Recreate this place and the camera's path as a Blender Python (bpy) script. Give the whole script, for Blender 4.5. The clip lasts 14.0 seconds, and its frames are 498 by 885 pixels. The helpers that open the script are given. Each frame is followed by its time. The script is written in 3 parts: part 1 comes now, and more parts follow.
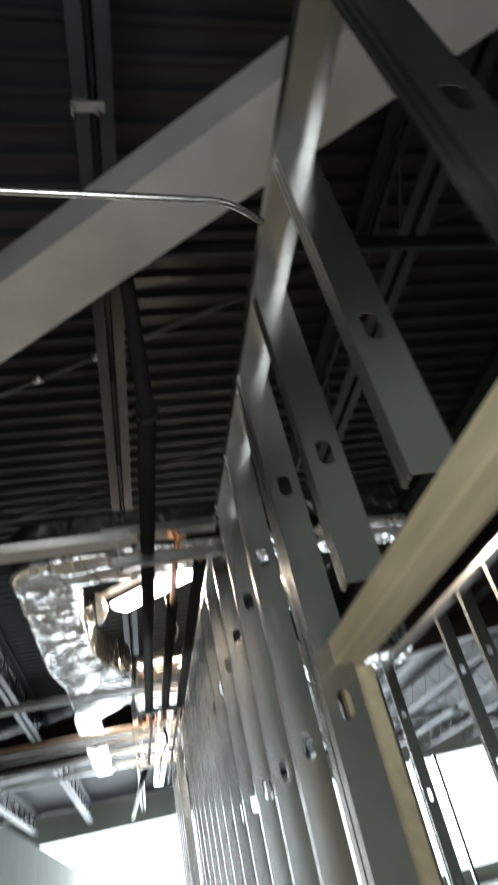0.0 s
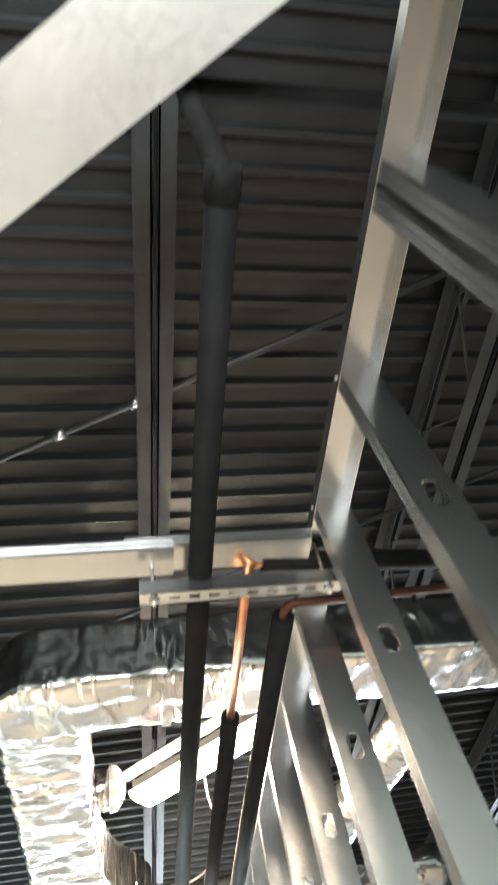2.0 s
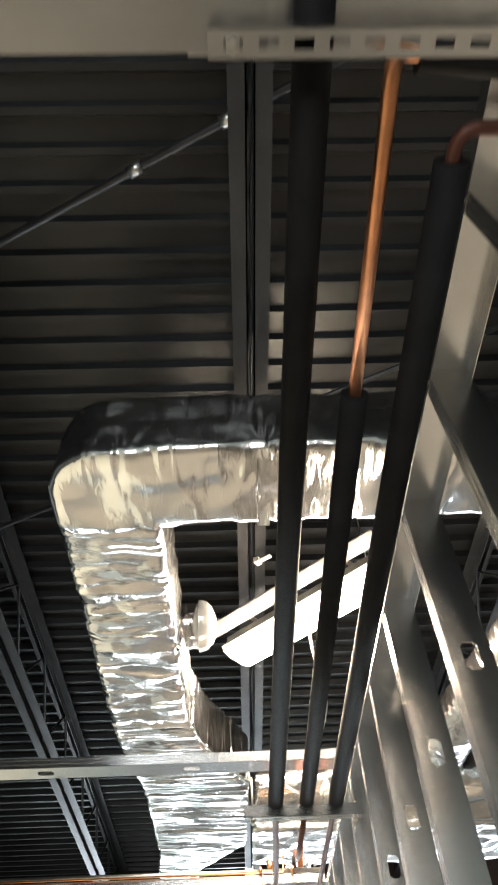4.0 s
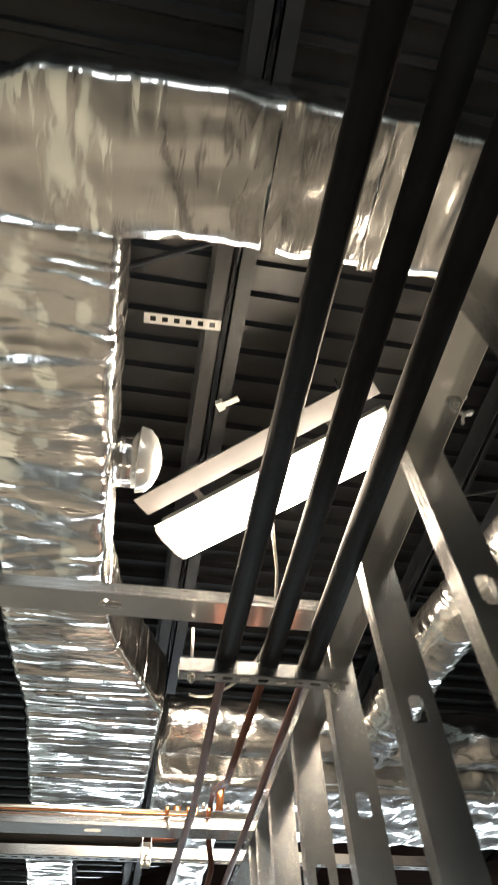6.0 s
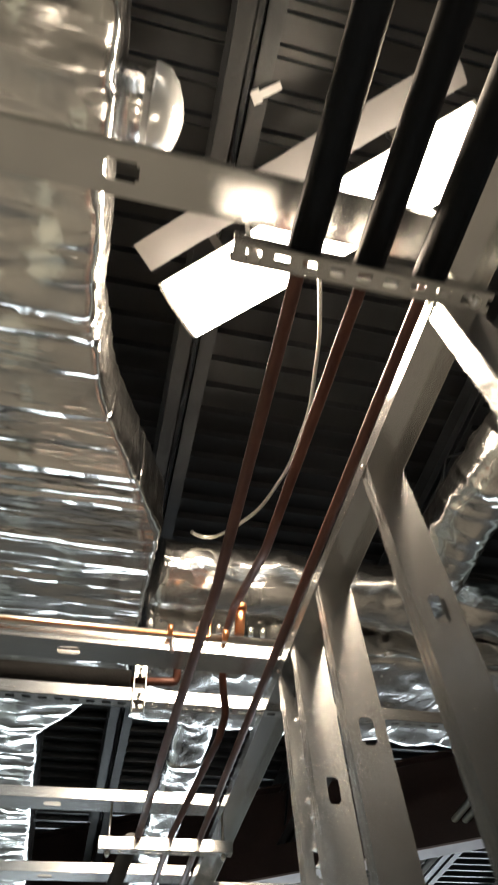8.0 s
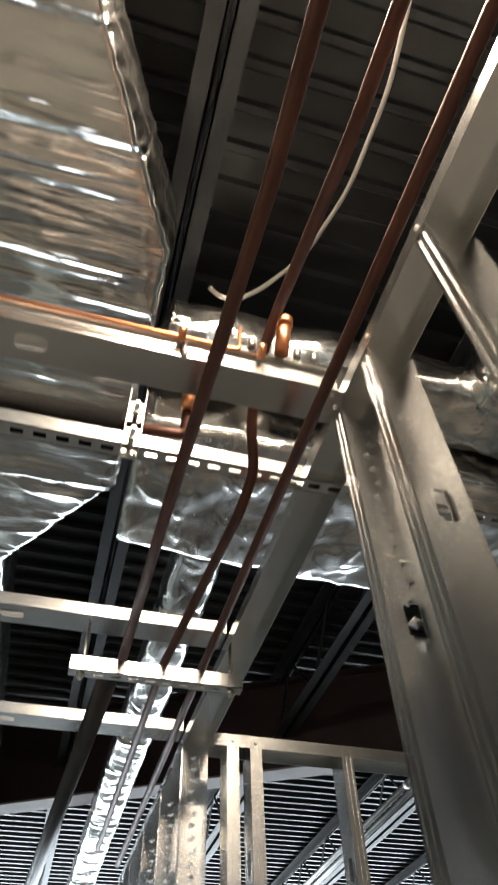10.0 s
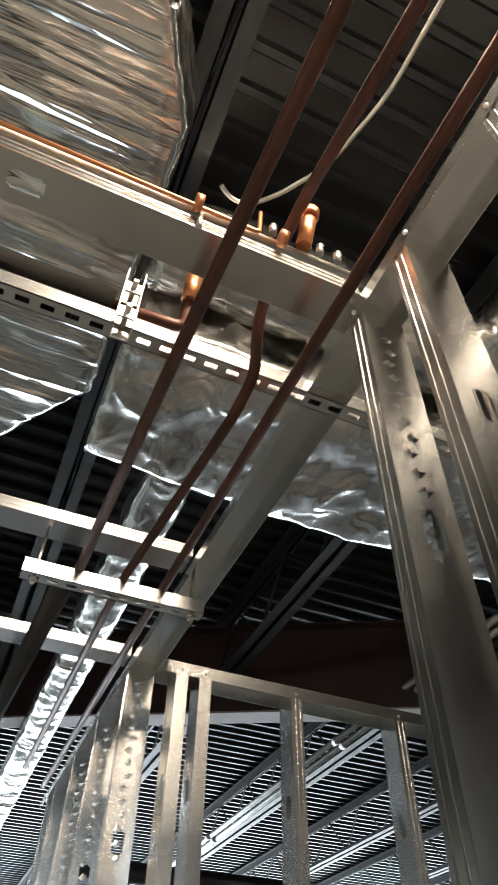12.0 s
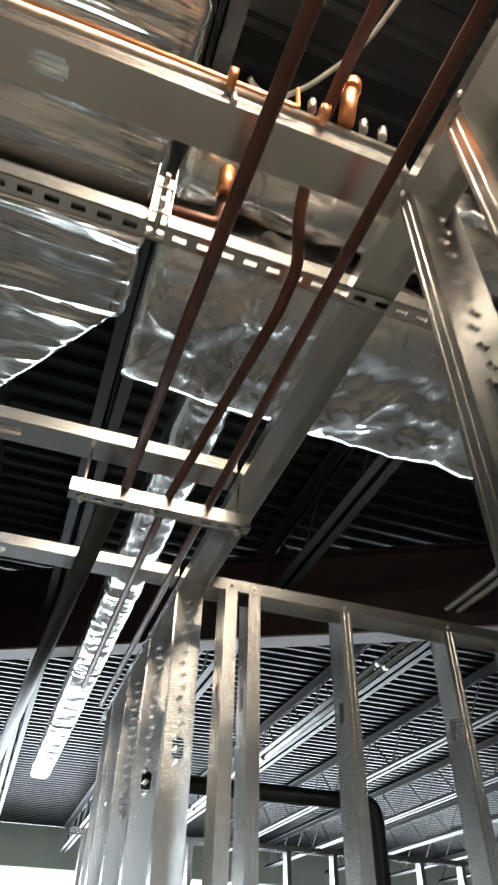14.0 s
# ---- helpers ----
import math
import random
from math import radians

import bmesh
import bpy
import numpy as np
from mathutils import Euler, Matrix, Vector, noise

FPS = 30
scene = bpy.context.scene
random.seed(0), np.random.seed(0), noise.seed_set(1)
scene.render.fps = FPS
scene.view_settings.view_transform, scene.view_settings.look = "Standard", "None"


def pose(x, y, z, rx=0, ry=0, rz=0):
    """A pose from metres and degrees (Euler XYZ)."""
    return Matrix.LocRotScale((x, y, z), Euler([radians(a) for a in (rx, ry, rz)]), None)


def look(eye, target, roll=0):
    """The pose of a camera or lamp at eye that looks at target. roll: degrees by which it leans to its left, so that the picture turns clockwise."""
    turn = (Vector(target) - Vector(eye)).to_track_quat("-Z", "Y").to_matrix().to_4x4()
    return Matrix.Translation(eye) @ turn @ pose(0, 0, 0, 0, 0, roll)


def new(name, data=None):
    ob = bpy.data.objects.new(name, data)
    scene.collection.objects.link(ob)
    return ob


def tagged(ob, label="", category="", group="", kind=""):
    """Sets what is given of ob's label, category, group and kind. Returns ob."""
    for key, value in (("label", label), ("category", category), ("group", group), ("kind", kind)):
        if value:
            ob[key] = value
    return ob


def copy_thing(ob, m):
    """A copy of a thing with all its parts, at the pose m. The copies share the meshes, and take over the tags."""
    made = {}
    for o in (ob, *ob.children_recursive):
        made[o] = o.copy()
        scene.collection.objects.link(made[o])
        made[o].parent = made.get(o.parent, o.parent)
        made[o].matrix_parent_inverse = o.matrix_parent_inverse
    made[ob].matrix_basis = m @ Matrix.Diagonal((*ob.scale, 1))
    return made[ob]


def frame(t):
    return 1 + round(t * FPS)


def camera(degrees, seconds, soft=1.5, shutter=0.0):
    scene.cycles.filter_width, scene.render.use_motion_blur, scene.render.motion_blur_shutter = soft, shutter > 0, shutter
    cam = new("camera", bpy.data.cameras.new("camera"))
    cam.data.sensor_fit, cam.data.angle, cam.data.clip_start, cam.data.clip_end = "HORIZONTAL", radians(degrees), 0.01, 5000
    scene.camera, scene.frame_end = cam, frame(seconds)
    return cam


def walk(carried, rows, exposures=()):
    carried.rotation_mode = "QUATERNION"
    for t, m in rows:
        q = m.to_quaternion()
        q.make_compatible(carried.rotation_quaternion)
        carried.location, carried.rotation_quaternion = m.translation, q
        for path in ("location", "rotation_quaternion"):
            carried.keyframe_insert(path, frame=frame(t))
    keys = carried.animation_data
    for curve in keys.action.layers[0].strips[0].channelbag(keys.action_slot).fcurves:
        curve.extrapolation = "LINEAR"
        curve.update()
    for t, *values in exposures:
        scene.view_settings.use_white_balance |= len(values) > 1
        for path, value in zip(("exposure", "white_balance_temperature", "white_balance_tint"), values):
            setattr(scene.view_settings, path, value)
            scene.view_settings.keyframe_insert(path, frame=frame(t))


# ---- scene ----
cam = camera(42.7, 14.0, soft=1.3, shutter=0.55)
PATH = [
    (0, (0.154, -2.452, 1.372), (0.594, -0.856, 2.493), -14.4),
    (0.5, (0.086, -2.136, 1.397), (0.487, -0.79, 2.82), -13.3),
    (1, (0.093, -1.785, 1.439), (0.493, -0.502, 2.921), -16.6),
    (1.5, (0.142, -1.457, 1.471), (0.474, -0.348, 3.102), -17.7),
    (2, (0.118, -1.137, 1.482), (0.49, -0.015, 3.095), -16.5),
    (2.5, (0.136, -0.836, 1.55), (0.338, 0.457, 3.063), -13.4),
    (5, (0.163, 0.556, 1.51), (0.244, 1.749, 3.113), 0.2),
    (5.5, (0.06, 0.883, 1.527), (0.304, 2.05, 3.134), -4.8),
    (6, (0.037, 1.174, 1.519), (0.309, 2.304, 3.146), -4.2),
    (6.5, (0.05, 1.49, 1.502), (0.276, 2.575, 3.166), -3.0),
    (7, (0.036, 1.783, 1.502), (0.252, 2.894, 3.151), -2.2),
    (7.5, (0.015, 2.072, 1.527), (0.33, 3.17, 3.168), -4.4),
    (8, (0.042, 2.367, 1.514), (0.4, 3.468, 3.143), -6.2),
    (8.5, (0.091, 2.609, 1.546), (0.388, 3.736, 3.171), -3.8),
    (11, (0.167, 3.487, 1.65), (0.617, 4.774, 3.114), -1.3),
    (11.5, (0.16, 3.481, 1.662), (0.613, 4.78, 3.113), 0.1),
    (12, (0.15, 3.483, 1.632), (0.678, 4.754, 3.083), 1.3),
    (12.5, (0.148, 3.48, 1.628), (0.712, 4.76, 3.057), 0.8),
    (13, (0.152, 3.487, 1.636), (0.69, 4.817, 3.029), 2.8),
    (13.5, (0.149, 3.515, 1.636), (0.666, 4.889, 2.995), 2.1),
    (14, (0.152, 3.574, 1.601), (0.64, 4.998, 2.918), 1.4),
]
EXPOSURES = [(0, 0.0), (0.5, 0.9), (1, 1.35), (1.5, 1.9), (2, 2.25), (2.7, 1.85), (5, 1.0), (6.5, 0.35), (8, 0.0), (8.7, -0.15), (11, 0.2), (14, 0.2)]
walk(cam, [(t, look(eye, target, roll)) for t, eye, target, roll in PATH], EXPOSURES)


# ---- light ----
world = bpy.data.worlds.new("world")
scene.world = world
world.use_nodes = True
_sky = world.node_tree.nodes.new("ShaderNodeTexSky")
_sky.sky_type, _sky.sun_disc = "NISHITA", False
_sky.sun_elevation, _sky.sun_rotation = radians(35), radians(200)
_bg = world.node_tree.nodes["Background"]
_bg.inputs["Strength"].default_value = 0.12
world.node_tree.links.new(_sky.outputs[0], _bg.inputs["Color"])


def area(name, m, sx, sy, watts, colour):
    lamp = bpy.data.lights.new(name, "AREA")
    lamp.shape, lamp.size, lamp.size_y, lamp.energy, lamp.color = "RECTANGLE", sx, sy, watts, colour
    ob = new(name, lamp)
    ob.matrix_world = m
    return ob


COOL, WARM = (0.80, 0.91, 1.0), (1.0, 0.80, 0.58)
area("daylight_far", look((4.0, 19.7, 2.0), (3.5, 0, 2.6)), 18, 3.0, 1600, COOL)
# added fill lamp behind the start, for the beam and first studs; source unseen
area("fill_near", look((-0.35, -3.36, 1.1), (0.15, -1.3, 3.2)), 1.7, 1.5, 26, (0.93, 0.98, 1.0)).data.spread = radians(115)

# ---- materials ----


def material(name, colour, rough=0.5, metal=0.0, var=0.15, scale=6.0, bump=0.0, bump_scale=40.0, rough_var=0.1,
             stretch=(1, 1, 1), spec=0.5, obj_var=0.0, stain=None, stain_scale=1.5):
    m = bpy.data.materials.new(name)
    m.use_nodes = True
    n, l = m.node_tree.nodes, m.node_tree.links
    b = n["Principled BSDF"]
    b.inputs["Metallic"].default_value = metal
    b.inputs["Specular IOR Level"].default_value = spec
    co = n.new("ShaderNodeTexCoord")
    mp = n.new("ShaderNodeMapping")
    mp.inputs["Scale"].default_value = stretch
    l.new(co.outputs["Object"], mp.inputs["Vector"])
    big = n.new("ShaderNodeTexNoise")
    big.inputs["Scale"].default_value, big.inputs["Detail"].default_value = scale, 6
    l.new(mp.outputs[0], big.inputs["Vector"])
    ramp = n.new("ShaderNodeMapRange")
    ramp.inputs["From Min"].default_value, ramp.inputs["From Max"].default_value = 0.3, 0.7
    ramp.inputs["To Min"].default_value, ramp.inputs["To Max"].default_value = 1 - var, 1 + var
    l.new(big.outputs["Fac"], ramp.inputs["Value"])
    val = ramp.outputs[0]
    if obj_var:
        info = n.new("ShaderNodeObjectInfo")
        r2 = n.new("ShaderNodeMapRange")
        r2.inputs["To Min"].default_value, r2.inputs["To Max"].default_value = 1 - obj_var, 1 + obj_var
        l.new(info.outputs["Random"], r2.inputs["Value"])
        mul = n.new("ShaderNodeMath")
        mul.operation = "MULTIPLY"
        l.new(val, mul.inputs[0])
        l.new(r2.outputs[0], mul.inputs[1])
        val = mul.outputs[0]
    mix = n.new("ShaderNodeVectorMath")
    mix.operation = "SCALE"
    mix.inputs[0].default_value = colour
    l.new(val, mix.inputs["Scale"])
    out = mix.outputs[0]
    if stain:
        sn = n.new("ShaderNodeTexNoise")
        sn.inputs["Scale"].default_value, sn.inputs["Detail"].default_value = stain_scale, 8
        l.new(co.outputs["Object"], sn.inputs["Vector"])
        sr = n.new("ShaderNodeMapRange")
        sr.inputs["From Min"].default_value, sr.inputs["From Max"].default_value = 0.55, 0.72
        l.new(sn.outputs["Fac"], sr.inputs["Value"])
        mx = n.new("ShaderNodeMix")
        mx.data_type = "RGBA"
        l.new(sr.outputs[0], mx.inputs["Factor"])
        l.new(out, mx.inputs["A"])
        mx.inputs["B"].default_value = (*stain, 1)
        out = mx.outputs["Result"]
    l.new(out, b.inputs["Base Color"])
    fine = n.new("ShaderNodeTexNoise")
    fine.inputs["Scale"].default_value, fine.inputs["Detail"].default_value = bump_scale, 5
    l.new(mp.outputs[0], fine.inputs["Vector"])
    rr = n.new("ShaderNodeMapRange")
    rr.inputs["To Min"].default_value, rr.inputs["To Max"].default_value = max(0.03, rough - rough_var), min(1, rough + rough_var)
    l.new(fine.outputs["Fac"], rr.inputs["Value"])
    l.new(rr.outputs[0], b.inputs["Roughness"])
    if bump:
        bp = n.new("ShaderNodeBump")
        bp.inputs["Strength"].default_value, bp.inputs["Distance"].default_value = bump, 0.01
        l.new(fine.outputs["Fac"], bp.inputs["Height"])
        l.new(bp.outputs[0], b.inputs["Normal"])
    return m


GALV = material("galvanised_steel", (0.58, 0.582, 0.575), 0.26, 1.0, 0.10, 4, 0.03, 30, 0.02, obj_var=0.16)
GALV_OLD = material("dull_galvanised_steel", (0.50, 0.50, 0.49), 0.5, 1.0, 0.2, 6, 0.12, 50, 0.12)


def foil(name, stretch, strength, scale, rough):
    """Crumpled foil: long sharp creases over broad soft dents."""
    m = material(name, (0.80, 0.795, 0.78), rough, 1.0, 0.07, 3, 0.0, 30, 0.09)
    n, l = m.node_tree.nodes, m.node_tree.links
    co = n.new("ShaderNodeTexCoord")
    mp = n.new("ShaderNodeMapping")
    mp.inputs["Scale"].default_value = stretch
    l.new(co.outputs["Object"], mp.inputs["Vector"])
    a = n.new("ShaderNodeTexNoise")
    a.noise_type = "RIDGED_MULTIFRACTAL"
    a.inputs["Scale"].default_value, a.inputs["Detail"].default_value, a.inputs["Distortion"].default_value = scale, 1.5, 1.0
    l.new(mp.outputs[0], a.inputs["Vector"])
    c = n.new("ShaderNodeTexNoise")
    c.inputs["Scale"].default_value, c.inputs["Detail"].default_value = 5, 1.2
    l.new(co.outputs["Object"], c.inputs["Vector"])
    b1 = n.new("ShaderNodeBump")
    b1.inputs["Strength"].default_value, b1.inputs["Distance"].default_value = 0.65, 0.06
    l.new(c.outputs["Fac"], b1.inputs["Height"])
    b2 = n.new("ShaderNodeBump")
    b2.inputs["Strength"].default_value, b2.inputs["Distance"].default_value = strength, 0.035
    l.new(a.outputs["Fac"], b2.inputs["Height"])
    l.new(b1.outputs[0], b2.inputs["Normal"])
    e = n.new("ShaderNodeTexNoise")
    e.noise_type = "RIDGED_MULTIFRACTAL"
    e.inputs["Scale"].default_value, e.inputs["Detail"].default_value, e.inputs["Distortion"].default_value = scale * 3.1, 2.0, 1.6
    l.new(mp.outputs[0], e.inputs["Vector"])
    b3 = n.new("ShaderNodeBump")
    b3.inputs["Strength"].default_value, b3.inputs["Distance"].default_value = 0.22 * strength, 0.012
    l.new(e.outputs["Fac"], b3.inputs["Height"])
    l.new(b2.outputs[0], b3.inputs["Normal"])
    l.new(b3.outputs[0], n["Principled BSDF"].inputs["Normal"])
    return m


FOIL = foil("foil_facing", (1.0, 4.2, 1.6), 0.9, 2.1, 0.19)
FOIL_X = foil("foil_facing_cross", (3.8, 1.1, 1.6), 0.55, 2.4, 0.20)
FOIL_SOFT = foil("taut_foil_facing", (2.2, 1.6, 1.5), 0.40, 4.6, 0.24)
FOIL_RIB = foil("pleated_foil", (0.5, 8.0, 1.0), 1.0, 1.7, 0.17)
RUBBER = material("black_pipe_insulation", (0.006, 0.0057, 0.0057), 0.75, 0.0, 0.3, 12, 0.15, 90, spec=0.12)
COPPER = material("copper", (0.66, 0.29, 0.14), 0.36, 1.0, 0.2, 14, 0.05, 60, 0.1)
COPPER_OLD = material("tarnished_copper", (0.085, 0.030, 0.019), 0.48, 0.4, 0.35, 9, 0.08, 60, 0.12)
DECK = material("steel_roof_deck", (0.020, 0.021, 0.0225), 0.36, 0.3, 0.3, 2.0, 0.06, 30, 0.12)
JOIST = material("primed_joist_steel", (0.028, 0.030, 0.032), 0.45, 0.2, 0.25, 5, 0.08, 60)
DARKSTEEL = material("dark_red_primed_steel", (0.03, 0.014, 0.012), 0.6, 0.0, 0.3, 3, 0.1, 40)
# paler colour carries the light that falls on the girder's bottom flange
PRIMER_LIT = material("lit_flange_primer", (0.30, 0.25, 0.25), 0.5, 0.0, 0.2, 4, 0.08, 40)
BLACKPIPE = material("black_steel_pipe", (0.03, 0.03, 0.032), 0.42, 0.3, 0.25, 9, 0.06, 60)
PAINTED = material("galvanised_box_header", (0.60, 0.585, 0.555), 0.48, 0.75, 0.12, 3, 0.1, 40, 0.1)
WOOD = material("pine_timber", (0.58, 0.49, 0.32), 0.6, 0.0, 0.2, 3, 0.2, 22, 0.1, stretch=(8, 1, 8))
WHITE = material("white_enamel", (0.78, 0.76, 0.73), 0.35, 0.0, 0.06, 4, 0.03, 40)
GREYPAN = material("grey_reflector_enamel", (0.19, 0.178, 0.17), 0.45, 0.0, 0.08, 4, 0.03, 40)
DRYWALL = material("paper_faced_wallboard", (0.50, 0.52, 0.46), 0.85, 0.0, 0.08, 2, 0.1, 30)
CONCRETE = material("concrete_slab", (0.24, 0.235, 0.22), 0.75, 0.0, 0.18, 1.2, 0.15, 18, stain=(0.2, 0.19, 0.18))
CABLE = material("armoured_cable", (0.60, 0.58, 0.54), 0.35, 1.0, 0.1, 20, 0.1, 80)
ZINC = material("zinc_hardware", (0.62, 0.61, 0.58), 0.3, 1.0, 0.1, 20, 0.05, 80)
GLASSY = material("clear_plastic_cap", (0.55, 0.56, 0.56), 0.2, 0.5, 0.1, 12, 0.05, 40)


def glow(name, colour, strength):
    m = bpy.data.materials.new(name)
    m.use_nodes = True
    b = m.node_tree.nodes["Principled BSDF"]
    b.inputs["Base Color"].default_value = (0.8, 0.8, 0.8, 1)
    b.inputs["Emission Color"].default_value = (*colour, 1)
    b.inputs["Emission Strength"].default_value = strength
    return m


LENS = glow("lit_lens", (1.0, 0.87, 0.72), 55)
SKYGLOW = glow("bright_daylight", (0.86, 0.94, 1.0), 2.6)

# ---- mesh helpers ----


def box(bm, x0, x1, y0, y1, z0, z1):
    v = [bm.verts.new((x, y, z)) for x in (x0, x1) for y in (y0, y1) for z in (z0, z1)]
    for f in ((0, 1, 3, 2), (4, 6, 7, 5), (0, 4, 5, 1), (2, 3, 7, 6), (0, 2, 6, 4), (1, 5, 7, 3)):
        bm.faces.new([v[i] for i in f])
    return v


def prism(bm, outline, z0, z1):
    """A closed outline in x and y, drawn out along z."""
    a = [bm.verts.new((x, y, z0)) for x, y in outline]
    b = [bm.verts.new((x, y, z1)) for x, y in outline]
    k = len(a)
    for i in range(k):
        bm.faces.new((a[i], a[(i + 1) % k], b[(i + 1) % k], b[i]))
    bm.faces.new(a[::-1])
    bm.faces.new(b)


def tube(bm, pts, r, sides=14, cap=True, radii=None, wave=0.0):
    """A round tube along points, with smooth faces."""
    pts = [Vector(p) for p in pts]
    rings, up = [], None
    for i, p in enumerate(pts):
        d = (pts[min(i + 1, len(pts) - 1)] - pts[max(i - 1, 0)]).normalized()
        if up is None:
            up = Vector((0, 0, 1)) if abs(d.z) < 0.9 else Vector((1, 0, 0))
        side = d.cross(up).normalized()
        up = side.cross(d).normalized()
        rr = radii[i] if radii else r
        ring = []
        for k in range(sides):
            a = 2 * math.pi * k / sides
            q = rr * (1 + (wave * noise.noise((k * 0.9, i * 0.8, r * 30)) if wave else 0))
            ring.append(bm.verts.new(p + q * (math.cos(a) * side + math.sin(a) * up)))
        rings.append(ring)
    for a, b in zip(rings, rings[1:]):
        for k in range(sides):
            bm.faces.new((a[k], a[(k + 1) % sides], b[(k + 1) % sides], b[k])).smooth = True
    if cap:
        bm.faces.new(rings[0][::-1])
        bm.faces.new(rings[-1])


def bend(points, r, steps=5):
    """A path with its corners rounded."""
    pts = [Vector(p) for p in points]
    out = [pts[0]]
    for a, b, c in zip(pts, pts[1:], pts[2:]):
        p, q = b + (a - b).normalized() * r, b + (c - b).normalized() * r
        for i in range(steps + 1):
            t = i / steps
            out.append(p * (1 - t) ** 2 + b * 2 * t * (1 - t) + q * t * t)
    return out + [pts[-1]]


def thing(name, label, category, group="", m=None, kind=""):
    ob = tagged(new(name), label, category, group, kind)
    if m:
        ob.matrix_world = m
    return ob


def part(name, bm, mat, parent=None, label=""):
    bmesh.ops.recalc_face_normals(bm, faces=bm.faces)
    me = bpy.data.meshes.new(name)
    bm.to_mesh(me)
    bm.free()
    me.materials.append(mat)
    ob = new(name, me)
    if parent:
        ob.parent = parent
    return tagged(ob, label)


def solo(name, bm, mat, label, category, group="", kind="", m=None):
    ob = tagged(part(name, bm, mat), label, category, group, kind)
    if m:
        ob.matrix_world = m
    return ob


# ---- framing members ----
T = 0.0022


def web_plate(bm, length, width, holes, hole_l=0.066, hole_w=0.036):
    """A web in x and z at y = 0, with punched slots at the given heights."""
    z = 0.0
    for h in sorted(holes):
        box(bm, 0, width, 0, T, z, h - hole_l / 2)
        a, c = width / 2 - hole_w / 2, width / 2 + hole_w / 2
        box(bm, 0, a, 0, T, h - hole_l / 2, h + hole_l / 2)
        box(bm, c, width, 0, T, h - hole_l / 2, h + hole_l / 2)
        for s in (-1, 1):
            box(bm, a, a + 0.006, 0, T, h + s * (hole_l / 2 - 0.003) - 0.003, h + s * (hole_l / 2 - 0.003) + 0.003)
            box(bm, c - 0.006, c, 0, T, h + s * (hole_l / 2 - 0.003) - 0.003, h + s * (hole_l / 2 - 0.003) + 0.003)
        z = h + hole_l / 2
    box(bm, 0, width, 0, T, z, length)


def flange_plate(bm, x, length, depth, side):
    """A flange with rolled grooves and a lip, at x, running back from the web."""
    n, outer = 5, []
    for i in range(n):
        off = 0.0 if i % 2 == 0 else 0.0018 * side
        outer += [(x + off, depth * i / n + 0.0003), (x + off, depth * (i + 1) / n)]
    inner = [(a + T * side, b) for a, b in outer]
    inner[-1] = (x + T * side, depth - T)
    prism(bm, outer + [(x + 0.009 * side, depth), (x + 0.009 * side, depth - T)] + inner[::-1], 0, length)


def c_stud(name, length, holes, label, category, group, width=0.092, depth=0.041, emboss=False):
    """A C-shaped steel stud standing on z = 0: web towards -y, flanges towards +y."""
    ob = thing(name, label, category, group)
    bm = bmesh.new()
    web_plate(bm, length, width, holes)
    bmesh.ops.remove_doubles(bm, verts=bm.verts, dist=0.0001)
    part("web", bm, GALV, ob)
    bm = bmesh.new()
    for i in range(15):
        z = length - 0.08 - 0.038 * i
        if z < 0.05:
            break
        for dx in (0.40,):
            cx, zz = width * (dx + 0.06 * (i % 3)), z
            a = [bm.verts.new((cx + u * 0.015, -0.0001, zz + v * 0.012)) for u, v in ((-1, -0.4), (0, -1), (1, 0.4), (0, 1))]
            tip = bm.verts.new((cx, -0.0024, zz))
            for k in range(4):
                bm.faces.new((a[k], a[(k + 1) % 4], tip))
    if emboss:
        tagged(part("embossing", bm, GALV, ob), kind="stuff")
    else:
        bm.free()
    for x, s in ((0, 1), (width, -1)):
        bm = bmesh.new()
        flange_plate(bm, x, length, depth, s)
        part("flange", bm, GALV, ob)
    return ob


def u_track(name, length, label, category, group="", width=0.096, leg=0.038, legs_up=False, m=None):
    """A U-shaped track along y; its web lies at z = 0 and its legs hang down."""
    ob = thing(name, label, category, group, m)
    bm = bmesh.new()
    box(bm, 0, width, 0, length, 0, T)
    part("web", bm, GALV, ob)
    s = 1 if legs_up else -1
    for x in (0, width - T):
        bm = bmesh.new()
        box(bm, x, x + T, 0, length, min(0, s * leg), max(0, s * leg))
        part("leg", bm, GALV, ob)
    return ob


def screw(name, m, label="zinc screw head on a steel stud"):
    bm = bmesh.new()
    bmesh.ops.create_cone(bm, cap_ends=True, segments=10, radius1=0.0055, radius2=0.003, depth=0.004)
    return solo(name, bm, ZINC, label, "screw", "screws in the tracks", m=m)


WX, WZ = 0.600, 2.75      # wall beside the corridor: its face and the underside of its top track
# ---- structure: floor, roof deck, far walls ----
bm = bmesh.new()
box(bm, -12, 16, -10, 20, -0.2, 0.0)
solo("floor", bm, CONCRETE, "bare grey concrete floor slab", "floor", kind="structure")

DZ = 4.36


def deck_sheet(x0, x1, y0, y1, pitch=0.152, depth=0.04):
    """Ribbed deck: narrow low ribs run along x, with wide pans between them."""
    bm = bmesh.new()
    y, prof = y0, []
    while y < y1:
        prof += [(y, 0), (y + pitch * 0.20, 0), (y + pitch * 0.28, depth), (y + pitch * 0.92, depth)]
        y += pitch
    lo = [[bm.verts.new((x, a, DZ + z)) for a, z in prof] for x in (x0, x1)]
    for i in range(len(prof) - 1):
        bm.faces.new((lo[0][i], lo[0][i + 1], lo[1][i + 1], lo[1][i]))
    box(bm, x0, x1, y0, y1, DZ + depth + 0.03, DZ + depth + 0.2)
    return bm


